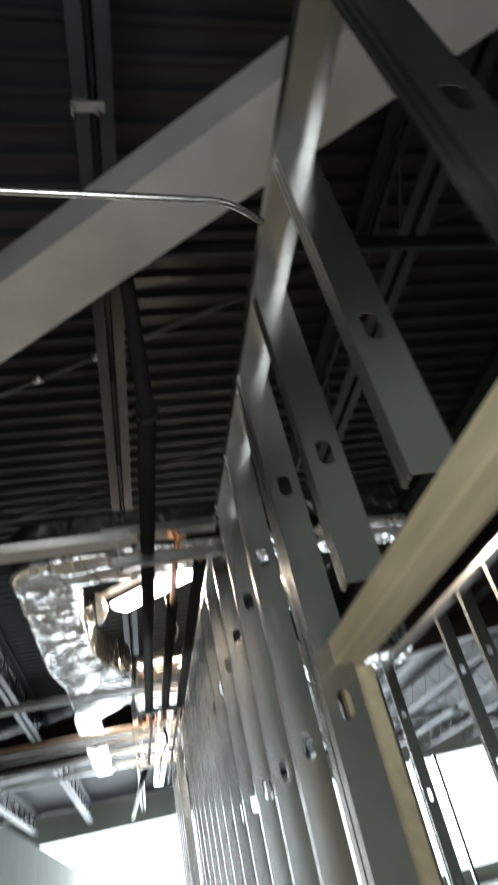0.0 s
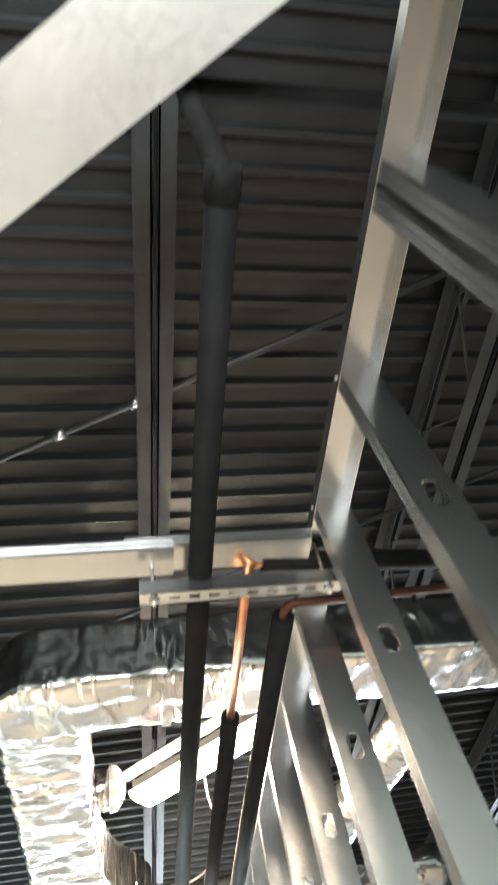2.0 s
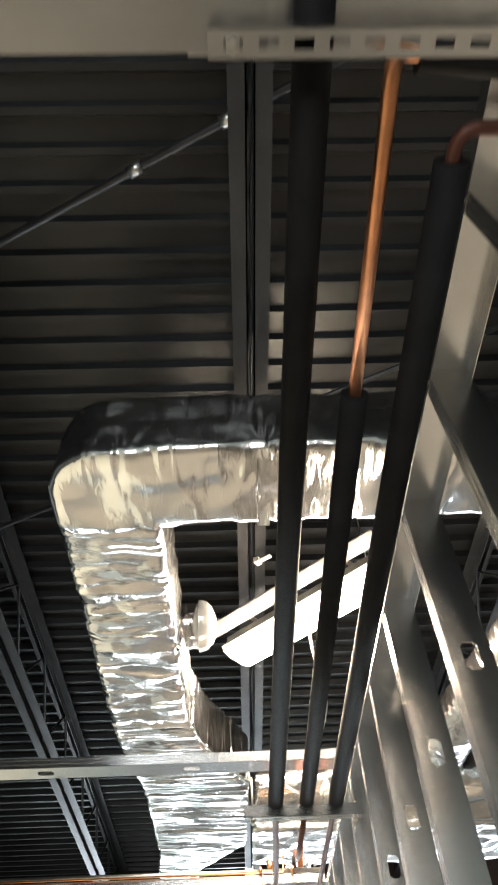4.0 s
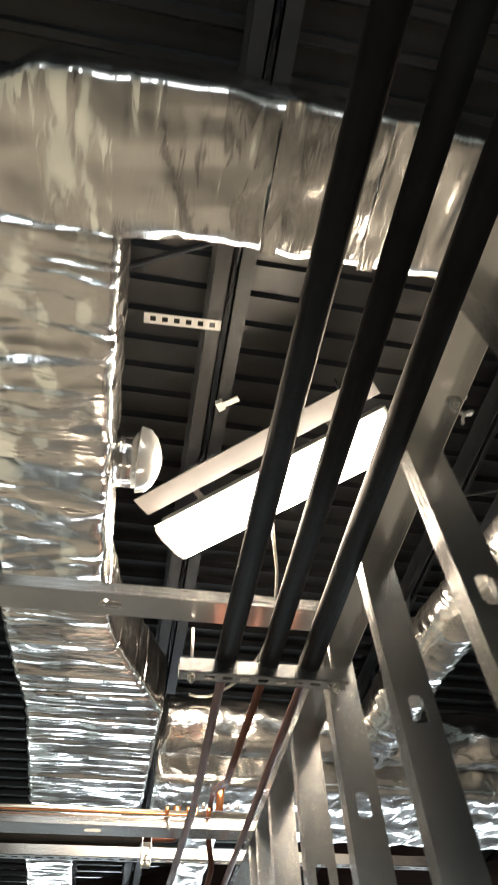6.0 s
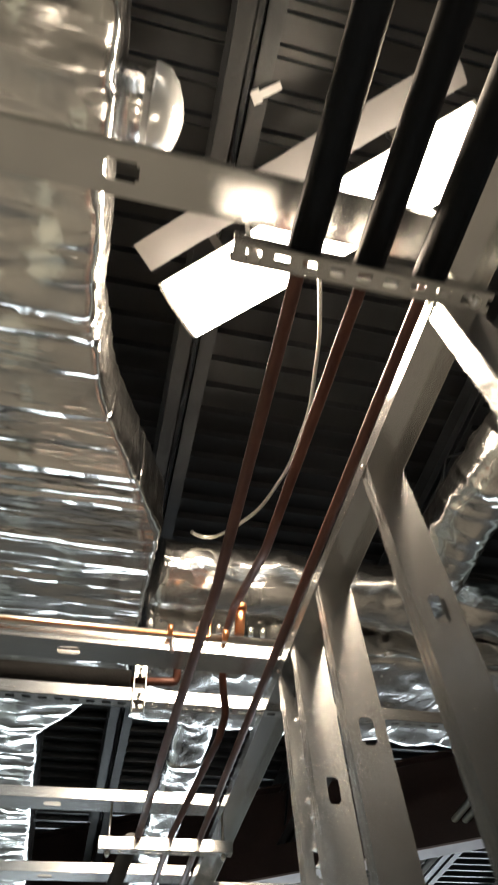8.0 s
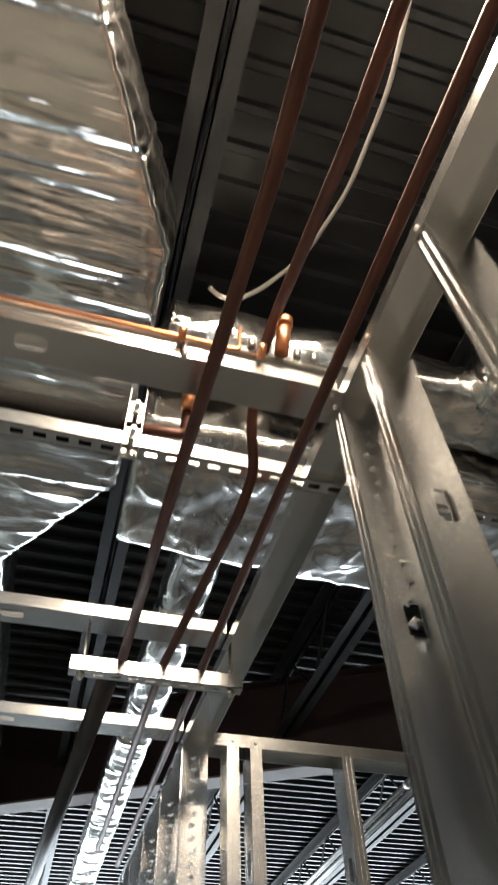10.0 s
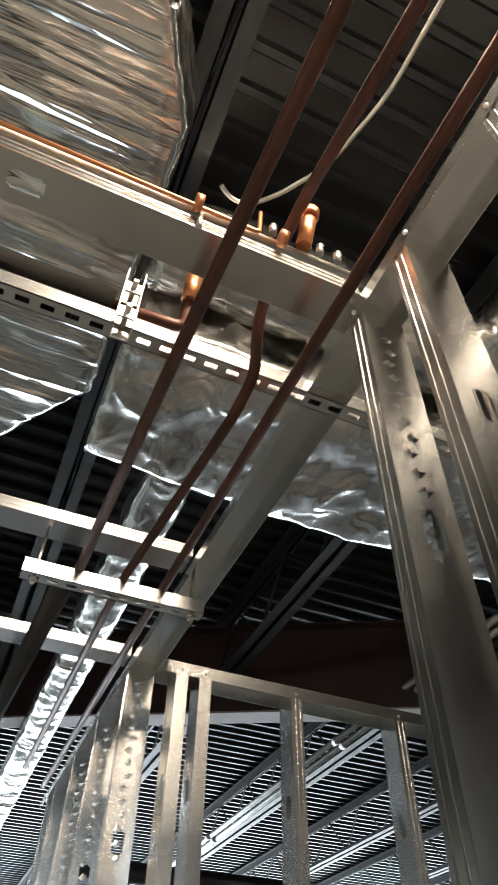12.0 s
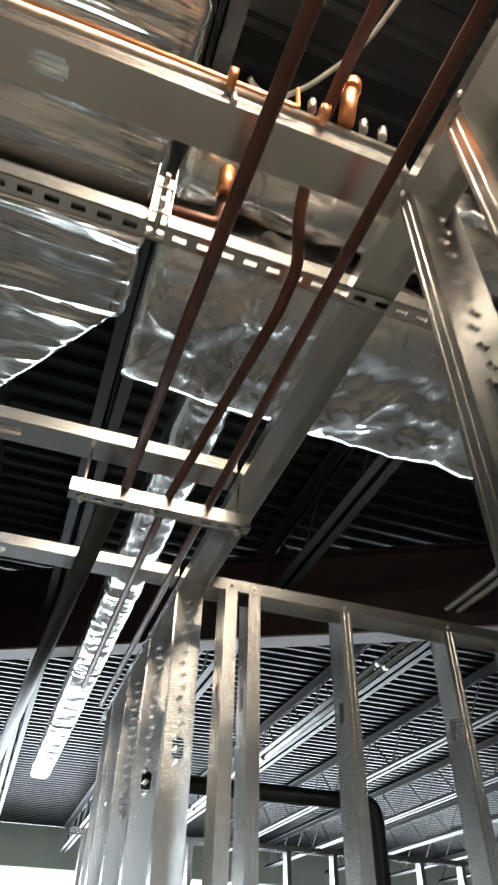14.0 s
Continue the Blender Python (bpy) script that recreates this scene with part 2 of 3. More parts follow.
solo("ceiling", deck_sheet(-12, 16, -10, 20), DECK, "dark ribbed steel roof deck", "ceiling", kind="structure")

# added walls shut out the sky; the last three, unseen, frame the fill lamp
for nm, (x0, x1, y0, y1, z0, z1) in {
    "wall_west": (-12.2, -12, -10, 20, 0, 4.36), "wall_east_low": (16, 16.2, -10, 20, 0, 4.36),
    "wall_north_low": (-12, 16, 20, 20.2, 0, 0.5), "wall_north_high": (-12, 16, 20, 20.2, 3.6, 4.36),
    "wall_north_left": (-12, -6, 20, 20.2, 0.5, 3.6), "wall_north_right": (14, 16, 20, 20.2, 0.5, 3.6),
    "wall_south": (-12, 16, -10.2, -10, 0, 4.36),
    "added_wall_left": (-3.0, -1.4, -3.7, -3.6, 0, 3.9), "added_wall_right": (0.65, 3.0, -3.7, -3.6, 0, 3.9), "added_wall_head": (-1.4, 0.65, -3.7, -3.6, 2.15, 3.9),
}.items():
    bm = bmesh.new()
    box(bm, x0, x1, y0, y1, z0, z1)
    solo(nm, bm, DRYWALL, "plain grey-green board wall added to close off the space", "wall", kind="structure")
bm = bmesh.new()
box(bm, -1.62, -1.5, -10, 20, 0, 2.6)
solo("wall_corridor", bm, DRYWALL, "grey-green wallboard partition along the corridor", "wall", kind="structure")

bm = bmesh.new()
box(bm, -14, 18, 21.0, 21.05, -0.2, 5.0)
solo("backdrop", bm, SKYGLOW, "pale daylight beyond the far windows", "backdrop", kind="structure")

# ---- roof joists ----


def open_web_joist(x, y0, y1, zb=3.86, zt=4.33):
    ob = thing("roof_joist", "dark primed open-web steel joist under the roof deck", "joist", "roof joists")
    for z, s in ((zb, 1), (zt, -1)):
        for side in (-1, 1):
            bm = bmesh.new()
            xa = x + side * 0.012
            xb = x + side * 0.075
            box(bm, min(xa, xb), max(xa, xb), y0, y1, z, z + 0.006)
            box(bm, min(xa, xa + side * 0.006), max(xa, xa + side * 0.006), y0, y1, min(z, z + s * 0.06), max(z, z + s * 0.06))
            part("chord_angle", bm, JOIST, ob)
    bm = bmesh.new()
    y, up, zig = y0 + 0.1, True, []
    while y < y1:
        zig.append((x, y, zb + 0.02 if up else zt - 0.02))
        y, up = y + 0.42, not up
    tube(bm, zig, 0.011, 6)
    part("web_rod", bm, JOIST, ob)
    return ob


for k in range(-5, 9):
    open_web_joist(0.235 + 1.53 * k, -9.8, 19.8)

# girder that carries the joists
gd = thing("roof_girder", "dark red-brown primed steel roof girder", "girder", m=pose(1.636, 7.893, 0, 0, 0, -28.4))
for nm, dims in (("bottom_flange", (-0.09, 0.09, 3.60, 3.614)), ("web", (-0.006, 0.006, 3.6145, 4.279)), ("top_flange", (-0.09, 0.09, 4.28, 4.30))):
    bm = bmesh.new()
    box(bm, -12, 14, *dims)
    part(nm, bm, PRIMER_LIT if nm == "bottom_flange" else DARKSTEEL, gd)

# ---- corridor stud wall ----
top = u_track("top_track", 10.89, "galvanised steel top track of the corridor stud wall", "track", m=pose(WX - 0.002, -3.59, WZ))
stud = c_stud("wall_stud", WZ, [0.45, 1.06, 1.67, 2.28], "galvanised steel wall stud with punched web slots", "stud", "corridor wall studs")
stud.matrix_world = pose(WX, -0.072, 0)
for y in (-0.466, 0.334, 0.74, 1.15, 1.568, 1.958, 2.34, 2.76, 3.19, 3.60):
    copy_thing(stud, pose(WX, y, 0))
for y in (6.86, 7.05):
    copy_thing(stud, pose(WX, y, 0))
estud = c_stud("wall_stud", WZ, [0.45, 1.06, 1.67, 2.18], "galvanised steel wall stud with embossed marks near its top", "stud", "corridor wall studs", emboss=True)
estud.matrix_world = pose(WX, 4.012, 0)
for y in (5.62, 6.05, 6.46):
    copy_thing(estud, pose(WX, y, 0))
HZ = 1.825                # top of the timber header in the wall
cripple = c_stud("cripple_stud", WZ - HZ, [0.32], "short galvanised steel stud above the timber header", "stud", "studs above the header")
cripple.matrix_world = pose(WX, -1.284, HZ)
for y in (-1.682, -2.088):
    copy_thing(cripple, pose(WX, y, HZ))
copy_thing(stud, pose(WX, -0.925, 0))
copy_thing(stud, pose(WX + 0.092, -0.83, 0, 0, 0, 180))

bm = bmesh.new()
box(bm, 0.645, 0.735, -3.1, -0.86, 1.762, HZ)
bmesh.ops.bevel(bm, geom=list(bm.edges), offset=0.003, segments=1, affect="EDGES")
solo("timber_header", bm, WOOD, "pale pine timber header over a framed opening", "timber")
bm = bmesh.new()
box(bm, 0.66, 0.75, -0.895, -0.860, 0, 1.760)
bmesh.ops.bevel(bm, geom=list(bm.edges), offset=0.003, segments=1, affect="EDGES")
solo("timber_post", bm, WOOD, "pale pine timber post under the header", "timber")

# doubled end studs beside the wide opening
endst = copy_thing(stud, pose(WX, 3.86, 0))
tagged(endst, "bright galvanised end stud beside the wide opening")
# cross wall beyond the opening
CY, CZ = 5.372, 2.64
cross = u_track("cross_wall_track", 3.4, "galvanised steel top track of the cross wall", "track", m=pose(0.655, CY + 0.094, CZ + 0.004, 0, 0, -90))
cstud = c_stud("cross_wall_stud", CZ, [0.45, 1.06, 1.67, 2.28], "galvanised steel stud of the cross wall", "stud", "cross wall studs")
cstud.matrix_world = pose(0.70, CY + 0.09, 0, 0, 0, -90)
for x in (0.78, 1.11, 1.518, 1.80, 2.21, 2.62, 3.03):
    copy_thing(cstud, pose(x, CY + 0.09, 0, 0, 0, -90))

# ---- cross joists over the corridor ----


def cross_joist(y, z, x0, x1, group="ceiling cross studs"):
    ob = c_stud("cross_stud", x1 - x0, [0.25 + 0.6 * i for i in range(int((x1 - x0) / 0.6))],
                "galvanised steel stud laid across the corridor ceiling", "stud", group)
    ob.matrix_world = Matrix.Translation((x0, y, z)) @ Matrix(((0, 0, 1, 0), (1, 0, 0, 0), (0, 1, 0, 0), (0, 0, 0, 1)))
    return ob


cross_joist(0.015, 2.672, -1.5, 0.225)
cross_joist(0.022, 2.692, 0.10, 0.598)
cross_joist(2.615, 2.762, -1.5, 0.598)
cross_joist(4.004, 2.752, -1.5, 0.598)
cross_joist(4.975, 2.767, -1.5, 0.598)
cross_joist(5.63, 2.767, -1.5, 0.598)

# ---- trapeze hangers ----


def strut_channel(name, x0, x1, y, z, label, slots=True, h=0.041):
    """A slotted strut channel along x: open side up, slots in the bottom."""
    ob = thing(name, label, "strut channel", "strut channels")
    w = 0.041
    bm = bmesh.new()
    x = x0
    while x < x1:
        e = min(x + 0.05, x1)
        box(bm, x, min(x + 0.022, e), -w / 2, w / 2, 0, T)
        if e > x + 0.022:
            box(bm, x + 0.022, e, -w / 2, -0.007, 0, T)
            box(bm, x + 0.022, e, 0.007, w / 2, 0, T)
        x += 0.05
    bmesh.ops.remove_doubles(bm, verts=bm.verts, dist=0.0001)
    part("slotted_base", bm, GALV, ob)
    for s in (-1, 1):
        bm = bmesh.new()
        a, b = s * w / 2, s * (w / 2 - T)
        box(bm, x0, x1, min(a, b), max(a, b), 0, h)
        c = s * (w / 2 - 0.009)
        box(bm, x0, x1, min(a, c), max(a, c), h, h + T)
        part("side", bm, GALV, ob)
    ob.location = (0, y, z)
    return ob


def threaded_rod(x, y, z0, z1):
    ob = thing("hanger_rod", "thin zinc threaded hanger rod with nuts", "rod", "hanger rods")
    bm = bmesh.new()
    tube(bm, [(0, 0, 0), (0, 0, z1 - z0)], 0.005, 8)
    part("rod", bm, ZINC, ob)
    for z in (0.012, 0.07):
        bm = bmesh.new()
        bmesh.ops.create_cone(bm, cap_ends=True, segments=6, radius1=0.011, radius2=0.011, depth=0.009, matrix=Matrix.Translation((0, 0, z)))
        part("nut", bm, ZINC, ob)
    ob.location = (x, y, z0)
    return ob


TRAPS = ((0.085, 2.572, 0.135, 0.655), (2.705, 2.576, 0.160, 0.640), (5.035, 2.612, 0.144, 0.658))
for y, z, x0, x1 in TRAPS:
    strut_channel("strut_channel", x0, x1, y, z, "short slotted strut channel carrying three pipes")
    threaded_rod(x0 + 0.035, y, z - 0.02, z + 0.16)
    threaded_rod(x1 - 0.035, y, z - 0.02, z + 0.16)
strut_channel("strut_channel", -1.5, 1.6, 4.275, 2.735, "long slotted strut channel running through the stud wall")

# ---- pipes along the corridor ----
PX, PZ, PF = (0.290, 0.414, 0.532), 2.632, 2.668   # height on the near hangers and on the far one


def pipe(name, pts, r, mat, label, category="pipe", sleeves=()):
    ob = thing(name, label, category, "pipes along the corridor")
    bm = bmesh.new()
    tube(bm, pts, r, 16)
    part("run", bm, mat, ob)
    for pts2, r2, m2, nm in sleeves:
        bm = bmesh.new()
        tube(bm, pts2, r2, 16)
        part(nm, bm, m2, ob)
    return ob


pipe("insulated_pipe", bend([(PX[0], 5.09, PF), (PX[0] + 0.006, 4.4, PF - 0.006), (PX[0] + 0.022, 3.6, PF - 0.02), (PX[0], 2.70, PZ), (PX[0], -0.897, PZ), (PX[0] - 0.008, -0.958, 3.33)], 0.02), 0.0142, COPPER_OLD,
     "tarnished copper pipe in black foam insulation that turns up", sleeves=[
         ([(PX[0], 2.70, PZ), (PX[0], -0.88, PZ)], 0.031, RUBBER, "insulation"),
         (bend([(PX[0], -0.89, PZ - 0.026), (PX[0] - 0.008, -0.958, 3.33), (2.30, -0.95, 3.33)], 0.05), 0.027, RUBBER, "riser_insulation"),
         ([(PX[0], -0.915, PZ), (PX[0], -0.855, PZ)], 0.034, RUBBER, "joint_wrap")])
pipe("insulated_pipe", bend([(PX[1], 0.76, PZ), (PX[1], 0.12, PZ), (PX[1] + 0.02, 0.11, PZ + 0.07), (1.1, 0.16, PZ + 0.08)], 0.03), 0.014, COPPER,
     "copper pipe partly sleeved in black foam insulation", sleeves=[
         ([(PX[1], 2.70, PZ), (PX[1], 0.72, PZ)], 0.029, RUBBER, "insulation"),
         (bend([(PX[1], 2.69, PZ), (0.422, 3.50, 2.70), (0.437, 3.92, 2.872), (0.438, 4.06, 2.872), (0.445, 4.16, PF + 0.10), (0.47, 4.23, PF + 0.03), (0.465, 4.33, PF), (PX[1], 5.04, PF), (PX[1], 6.6, PF)], 0.03), 0.0125, COPPER_OLD, "bare_run"),
         ([(0.47, 0.115, PZ + 0.075), (1.1, 0.16, PZ + 0.08)], 0.029, RUBBER, "branch_insulation")])
pipe("insulated_pipe", bend([(PX[2], 6.8, PF), (PX[2], 5.04, PF), (PX[2], 2.70, PZ), (PX[2], 0.21, PZ), (1.1, 0.21, PZ + 0.02)], 0.04), 0.0125, COPPER_OLD,
     "tarnished copper pipe in black foam insulation", sleeves=[
         ([(PX[2], 2.70, PZ), (PX[2], 0.26, PZ)], 0.031, RUBBER, "insulation")])
pipe("black_pipe", [(0.268, 5.08, PF), (0.182, 6.64, PF), (0.02, 9.6, PF)], 0.032, BLACKPIPE, "dark steel pipe running on past the hanger")

# ---- ducts ----


def duct_mesh(stations, closed_rounded=0.03, sub=10, amp=0.006, seed=0.0, ribs=0.0):
    """A wrapped duct through stations (centre, half-width vector, half-height): a rounded box section, wrinkled."""
    bm = bmesh.new()
    sec = []
    for cx, cy, n0, n1 in ((1, -1, -90, 0), (1, 1, 0, 90), (-1, 1, 90, 180), (-1, -1, 180, 270)):
        for i in range(4):
            a = radians(n0 + (n1 - n0) * i / 3)
            sec.append((cx, cy, math.cos(a), math.sin(a)))
    dense = []
    for i, s in enumerate(sec):
        nx = sec[(i + 1) % len(sec)]
        dense.append((s, s, 0.0))
        if (s[0], s[1]) != (nx[0], nx[1]):
            for k in range(1, sub):
                dense.append((s, nx, k / sub))
    rings = []
    for (c, hw, hh) in stations:
        c, hw = Vector(c), Vector(hw)
        w = hw.length
        d = hw.normalized()
        ring = []
        r = closed_rounded
        for a, b, t in dense:
            px = (a[0] * (w - r) + a[2] * r) * (1 - t) + (b[0] * (w - r) + b[2] * r) * t
            pz = (a[1] * (hh - r) + a[3] * r) * (1 - t) + (b[1] * (hh - r) + b[3] * r) * t
            p = c + d * px + Vector((0, 0, pz))
            q = p * 9 + Vector((seed, seed * 1.7, 0))
            k = amp * (noise.noise(q) + 0.6 * noise.noise(q * 2.7) + 0.3 * noise.noise(q * 6.1))
            k += ribs * math.sin(p.y * 95 + 3 * noise.noise(p * 5)) * (0.4 + 0.6 * noise.noise(p * 4 + Vector((7, 0, 0))))
            out = (d * px * 0.6 / max(w, 0.01) + Vector((0, 0, pz / max(hh, 0.01)))).normalized()
            ring.append(bm.verts.new(p + out * k))
        rings.append(ring)
    m = len(dense)
    for a, b in zip(rings, rings[1:]):
        for k in range(m):
            bm.faces.new((a[k], a[(k + 1) % m], b[(k + 1) % m], b[k])).smooth = True
    bm.faces.new(rings[0][::-1])
    bm.faces.new(rings[-1])
    return bm


def lerp_stations(keys, step):
    out = []
    for (a, ha, za), (b, hb, zb) in zip(keys, keys[1:]):
        a, b, ha, hb = Vector(a), Vector(b), Vector(ha), Vector(hb)
        n = max(1, int((b - a).length / step))
        for i in range(n):
            t = i / n
            out.append((a.lerp(b, t), ha.lerp(hb, t), za + (zb - za) * t))
    out.append(tuple(keys[-1]))
    return out


DB, DH = 3.26, 0.17       # underside and half height of the main duct
duct = thing("foil_wrapped_duct", "large L-shaped duct wrapped in wrinkled silver foil insulation", "duct")
ZC = DB + DH
keys = [((2.2, 1.55, ZC), (0, 0.195, 0), DH), ((0.02, 1.55, ZC), (0, 0.195, 0), DH)]
st = lerp_stations(keys, 0.03)
for i in range(1, 13):     # the elbow
    a = radians(90 * i / 12)
    inner = Vector((-0.135, 1.765, ZC))
    d = Vector((-math.sin(a), -math.cos(a), 0))
    reach = 0.40 + 0.07 * math.sin(2 * a) ** 2
    st.append((inner + d * reach / 2, (d * -reach / 2), DH))
st2 = lerp_stations([((-0.335, 1.755, ZC), (0.2, 0, 0), DH - 0.002), ((-0.325, 3.22, ZC), (0.205, 0, 0), DH)], 0.03)
part("elbow_run", duct_mesh(st, 0.035, 12, 0.013, 1.0), FOIL_X, duct)
part("long_run", duct_mesh(st2, 0.035, 12, 0.014, 4.0), FOIL, duct)
st3 = lerp_stations([((-0.325, 3.215, ZC), (0.207, 0, 0), DH + 0.002), ((-0.29, 3.5, ZC), (0.235, 0, 0), DH),
                     ((-0.125, 4.02, ZC), (0.325, 0, 0), DH), ((-0.135, 4.95, ZC), (0.31, 0, 0), DH)], 0.025)
part("pleated_run", duct_mesh(st3, 0.03, 10, 0.006, 8.0, 0.008), FOIL_RIB, duct)
st4 = lerp_stations([((-0.135, 4.94, ZC), (0.298, 0, 0), DH - 0.002), ((-0.34, 5.45, ZC), (0.15, 0, 0), DH - 0.02),
                     ((-0.34, 9.0, ZC), (0.13, 0, 0), DH - 0.03)], 0.05)
part("tail_run", duct_mesh(st4, 0.03, 8, 0.008, 12.0), FOIL, duct)
for px in (0.24, 0.52):
    bm = bmesh.new()
    box(bm, px, px + 0.045, 1.36, 1.74, DB - 0.013, DB - 0.009)
    part("foil_tape", bm, FOIL_X, duct)

collar = thing("duct_collar", "round clear-wrapped spigot collar on the side of the duct", "duct collar")
bm = bmesh.new()
tube(bm, [(-0.14, 2.66, 3.46), (-0.03, 2.66, 3.46)], 0.112, 28)
part("spigot", bm, FOIL, collar)
bm = bmesh.new()
tube(bm, [(-0.04, 2.66, 3.46), (-0.035, 2.66, 3.46), (0.0, 2.66, 3.46), (0.025, 2.66, 3.46), (0.042, 2.66, 3.46), (0.05, 2.66, 3.46)], 0.10, 28,
     radii=[0.128, 0.128, 0.118, 0.09, 0.05, 0.012])
part("end_cap", bm, GLASSY, collar)

duct2 = thing("cross_duct", "foil-wrapped rectangular duct crossing above the stud wall", "duct")
stb = lerp_stations([((0.215, 4.86, 3.40), (0, -0.31, 0), 0.18), ((1.0, 4.89, 3.40), (0, -0.33, 0), 0.18),
                     ((1.5, 4.89, 3.40), (0, -0.33, 0), 0.18), ((3.4, 4.92, 3.40), (0, -0.33, 0), 0.18)], 0.04)
part("run", duct_mesh(stb, 0.035, 14, 0.014, 21.0), FOIL_SOFT, duct2)
bm = bmesh.new()
pts = [(0.22 + 0.05 * i, 4.40 + 0.01 * math.sin(i), 3.44) for i in range(46)]
tube(bm, pts, 0.145, 30, wave=0.12)
part("round_branch", bm, FOIL, duct2)

duct3 = thing("slim_duct", "slim foil-wrapped duct running away along the wall", "duct")
std = lerp_stations([((0.56, 5.20, 3.36), (0.10, 0, 0), 0.10), ((0.53, 11.0, 3.36), (0.10, 0, 0), 0.10)], 0.05)
part("run", duct_mesh(std, 0.05, 6, 0.007, 31.0), FOIL_SOFT, duct3)
for i in range(4):
    y = 5.6 + 1.22 * i
    bm = duct_mesh([((0.56 - 0.005 * (y - 5.2), y + d, 3.36), (0.104, 0, 0), 0.104) for d in (0, 0.03, 0.06)], 0.05, 4, 0.004, 40.0 + i)
    part("tape_band", bm, FOIL_X, duct3)

flex = thing("flexible_duct", "bent flexible foil duct behind the stud wall", "duct")
bm = bmesh.new()
path = bend([(1.75, 2.2, 3.45), (1.42, 3.6, 3.42), (1.40, 4.5, 3.42)], 0.3, 10)
fine = []
for a, b in zip(path, path[1:]):
    k = max(1, int((b - a).length / 0.03))
    fine += [a.lerp(b, i / k) for i in range(k)]
tube(bm, fine, 0.14, 26, radii=[0.135 + 0.007 * (i % 2) for i in range(len(fine))], wave=0.10)
part("sleeve", bm, FOIL, flex)

# ---- light fixture ----
fx = thing("strip_light", "lit white four-foot strip light hung at an angle", "light fixture", m=pose(0.574, 2.935, 3.712, 0, 0, -42.2))
bm = bmesh.new()
box(bm, -0.595, 0.595, -0.122, 0.122, 0.012, 0.02)
part("tray", bm, WHITE, fx)
bm = bmesh.new()
out = [(-0.118, 0.012), (-0.112, -0.012), (-0.06, -0.03), (0.06, -0.03), (0.112, -0.012), (0.118, 0.012)]
a = [bm.verts.new((-0.58, y, z)) for y, z in out]
b = [bm.verts.new((0.58, y, z)) for y, z in out]
for i in range(len(out) - 1):
    bm.faces.new((a[i], a[i + 1], b[i + 1], b[i]))
part("lens", bm, LENS, fx, "glowing white lens")
for x in (-0.592, 0.582):
    bm = bmesh.new()
    prism(bm, out, 0, 0.010)
    ob = part("end_plate", bm, WHITE, fx)
    ob.matrix_basis = Matrix(((0, 0, 1, x), (1, 0, 0, 0), (0, 1, 0, 0), (0, 0, 0, 1)))
bm = bmesh.new()
box(bm, -0.60, 0.60, -0.275, -0.165, 0.055, 0.062)
part("reflector_wing", bm, GREYPAN, fx)
bm = bmesh.new()
box(bm, -0.58, 0.58, -0.09, 0.10, 0.0205, 0.09)
part("housing", bm, GREYPAN, fx)
for x in (-0.35, 0.35):
    bm = bmesh.new()
    box(bm, x - 0.015, x + 0.015, -0.22, 0.0, 0.091, 0.096)
    box(bm, x - 0.015, x + 0.015, -0.225, -0.22, 0.0625, 0.096)
    part("wing_bracket", bm, GREYPAN, fx)
for x in (-0.4, 0.4):
    bm = bmesh.new()
    tube(bm, [(x, 0, 0.1), (x, 0, 0.62)], 0.004, 6)
    part("hanger_wire", bm, ZINC, fx)
lampm = pose(0.574, 2.935, 3.672, 0, 0, -42.2)
area("strip_lamp", lampm, 1.14, 0.2, 140, WARM)

# ---- diagonal box header at the start ----
ob = thing("diagonal_beam", "pale galvanised box beam running diagonally over the corridor", "beam")
ob.matrix_world = pose(0.0, -0.94, 3.12, 0, 0, -38.3)
bm = bmesh.new()
box(bm, -1.9, 1.9, -0.126, 0.126, 0, 0.004)
part("soffit", bm, PAINTED, ob)
for y in (-0.126, 0.122):
    bm = bmesh.new()
    box(bm, -1.9, 1.9, y, y + 0.004, 0.0045, 0.16)
    part("side", bm, PAINTED, ob)

bm = bmesh.new()
tube(bm, bend([(-1.4, -1.69, 2.70), (0.50, -1.55, 2.73), (0.60, -1.49, 2.725)], 0.05), 0.009, 10)
solo("conduit_rod", bm, ZINC, "bright white-grey conduit crossing the corridor", "conduit")

# diagonal pipe high under the deck
ob = thing("sprinkler_pipe", "thin black pipe with brass couplings under the deck", "pipe")
d = Vector((-0.384, 0.182, 0)).normalized()
p0 = Vector((0.158, 0.517, 4.23))
bm = bmesh.new()
tube(bm, [p0 + d * 4.5, p0 - d * 4.5], 0.017, 10)
part("run", bm, BLACKPIPE, ob)
for s in (0.0, 0.415):
    bm = bmesh.new()
    tube(bm, [p0 + d * (s - 0.03), p0 + d * (s + 0.03)], 0.026, 12)
    part("coupling", bm, ZINC, ob)

# a second thin pipe beyond it, and the clamp that holds the beam to the joist
bm = bmesh.new()
p1 = Vector((0.4, 1.93, 4.235))
tube(bm, [p1 + d * 4.0, p1 - d * 4.0], 0.014, 10)
solo("sprinkler_pipe", bm, BLACKPIPE, "thin black pipe close under the roof deck", "pipe")
bc = thing("beam_clamp", "grey steel clamp on the bottom chord of the roof joist", "clamp", m=pose(0.235, -1.21, 3.858))
bm = bmesh.new()
box(bm, -0.085, 0.04, -0.02, 0.02, -0.010, 0)
box(bm, -0.085, -0.077, -0.02, 0.02, -0.04, -0.010)
part("saddle", bm, GALV_OLD, bc)
bm = bmesh.new()
tube(bm, [(0.01, 0, -0.010), (0.01, 0, -0.06)], 0.008, 8)
part("bolt", bm, ZINC, bc)

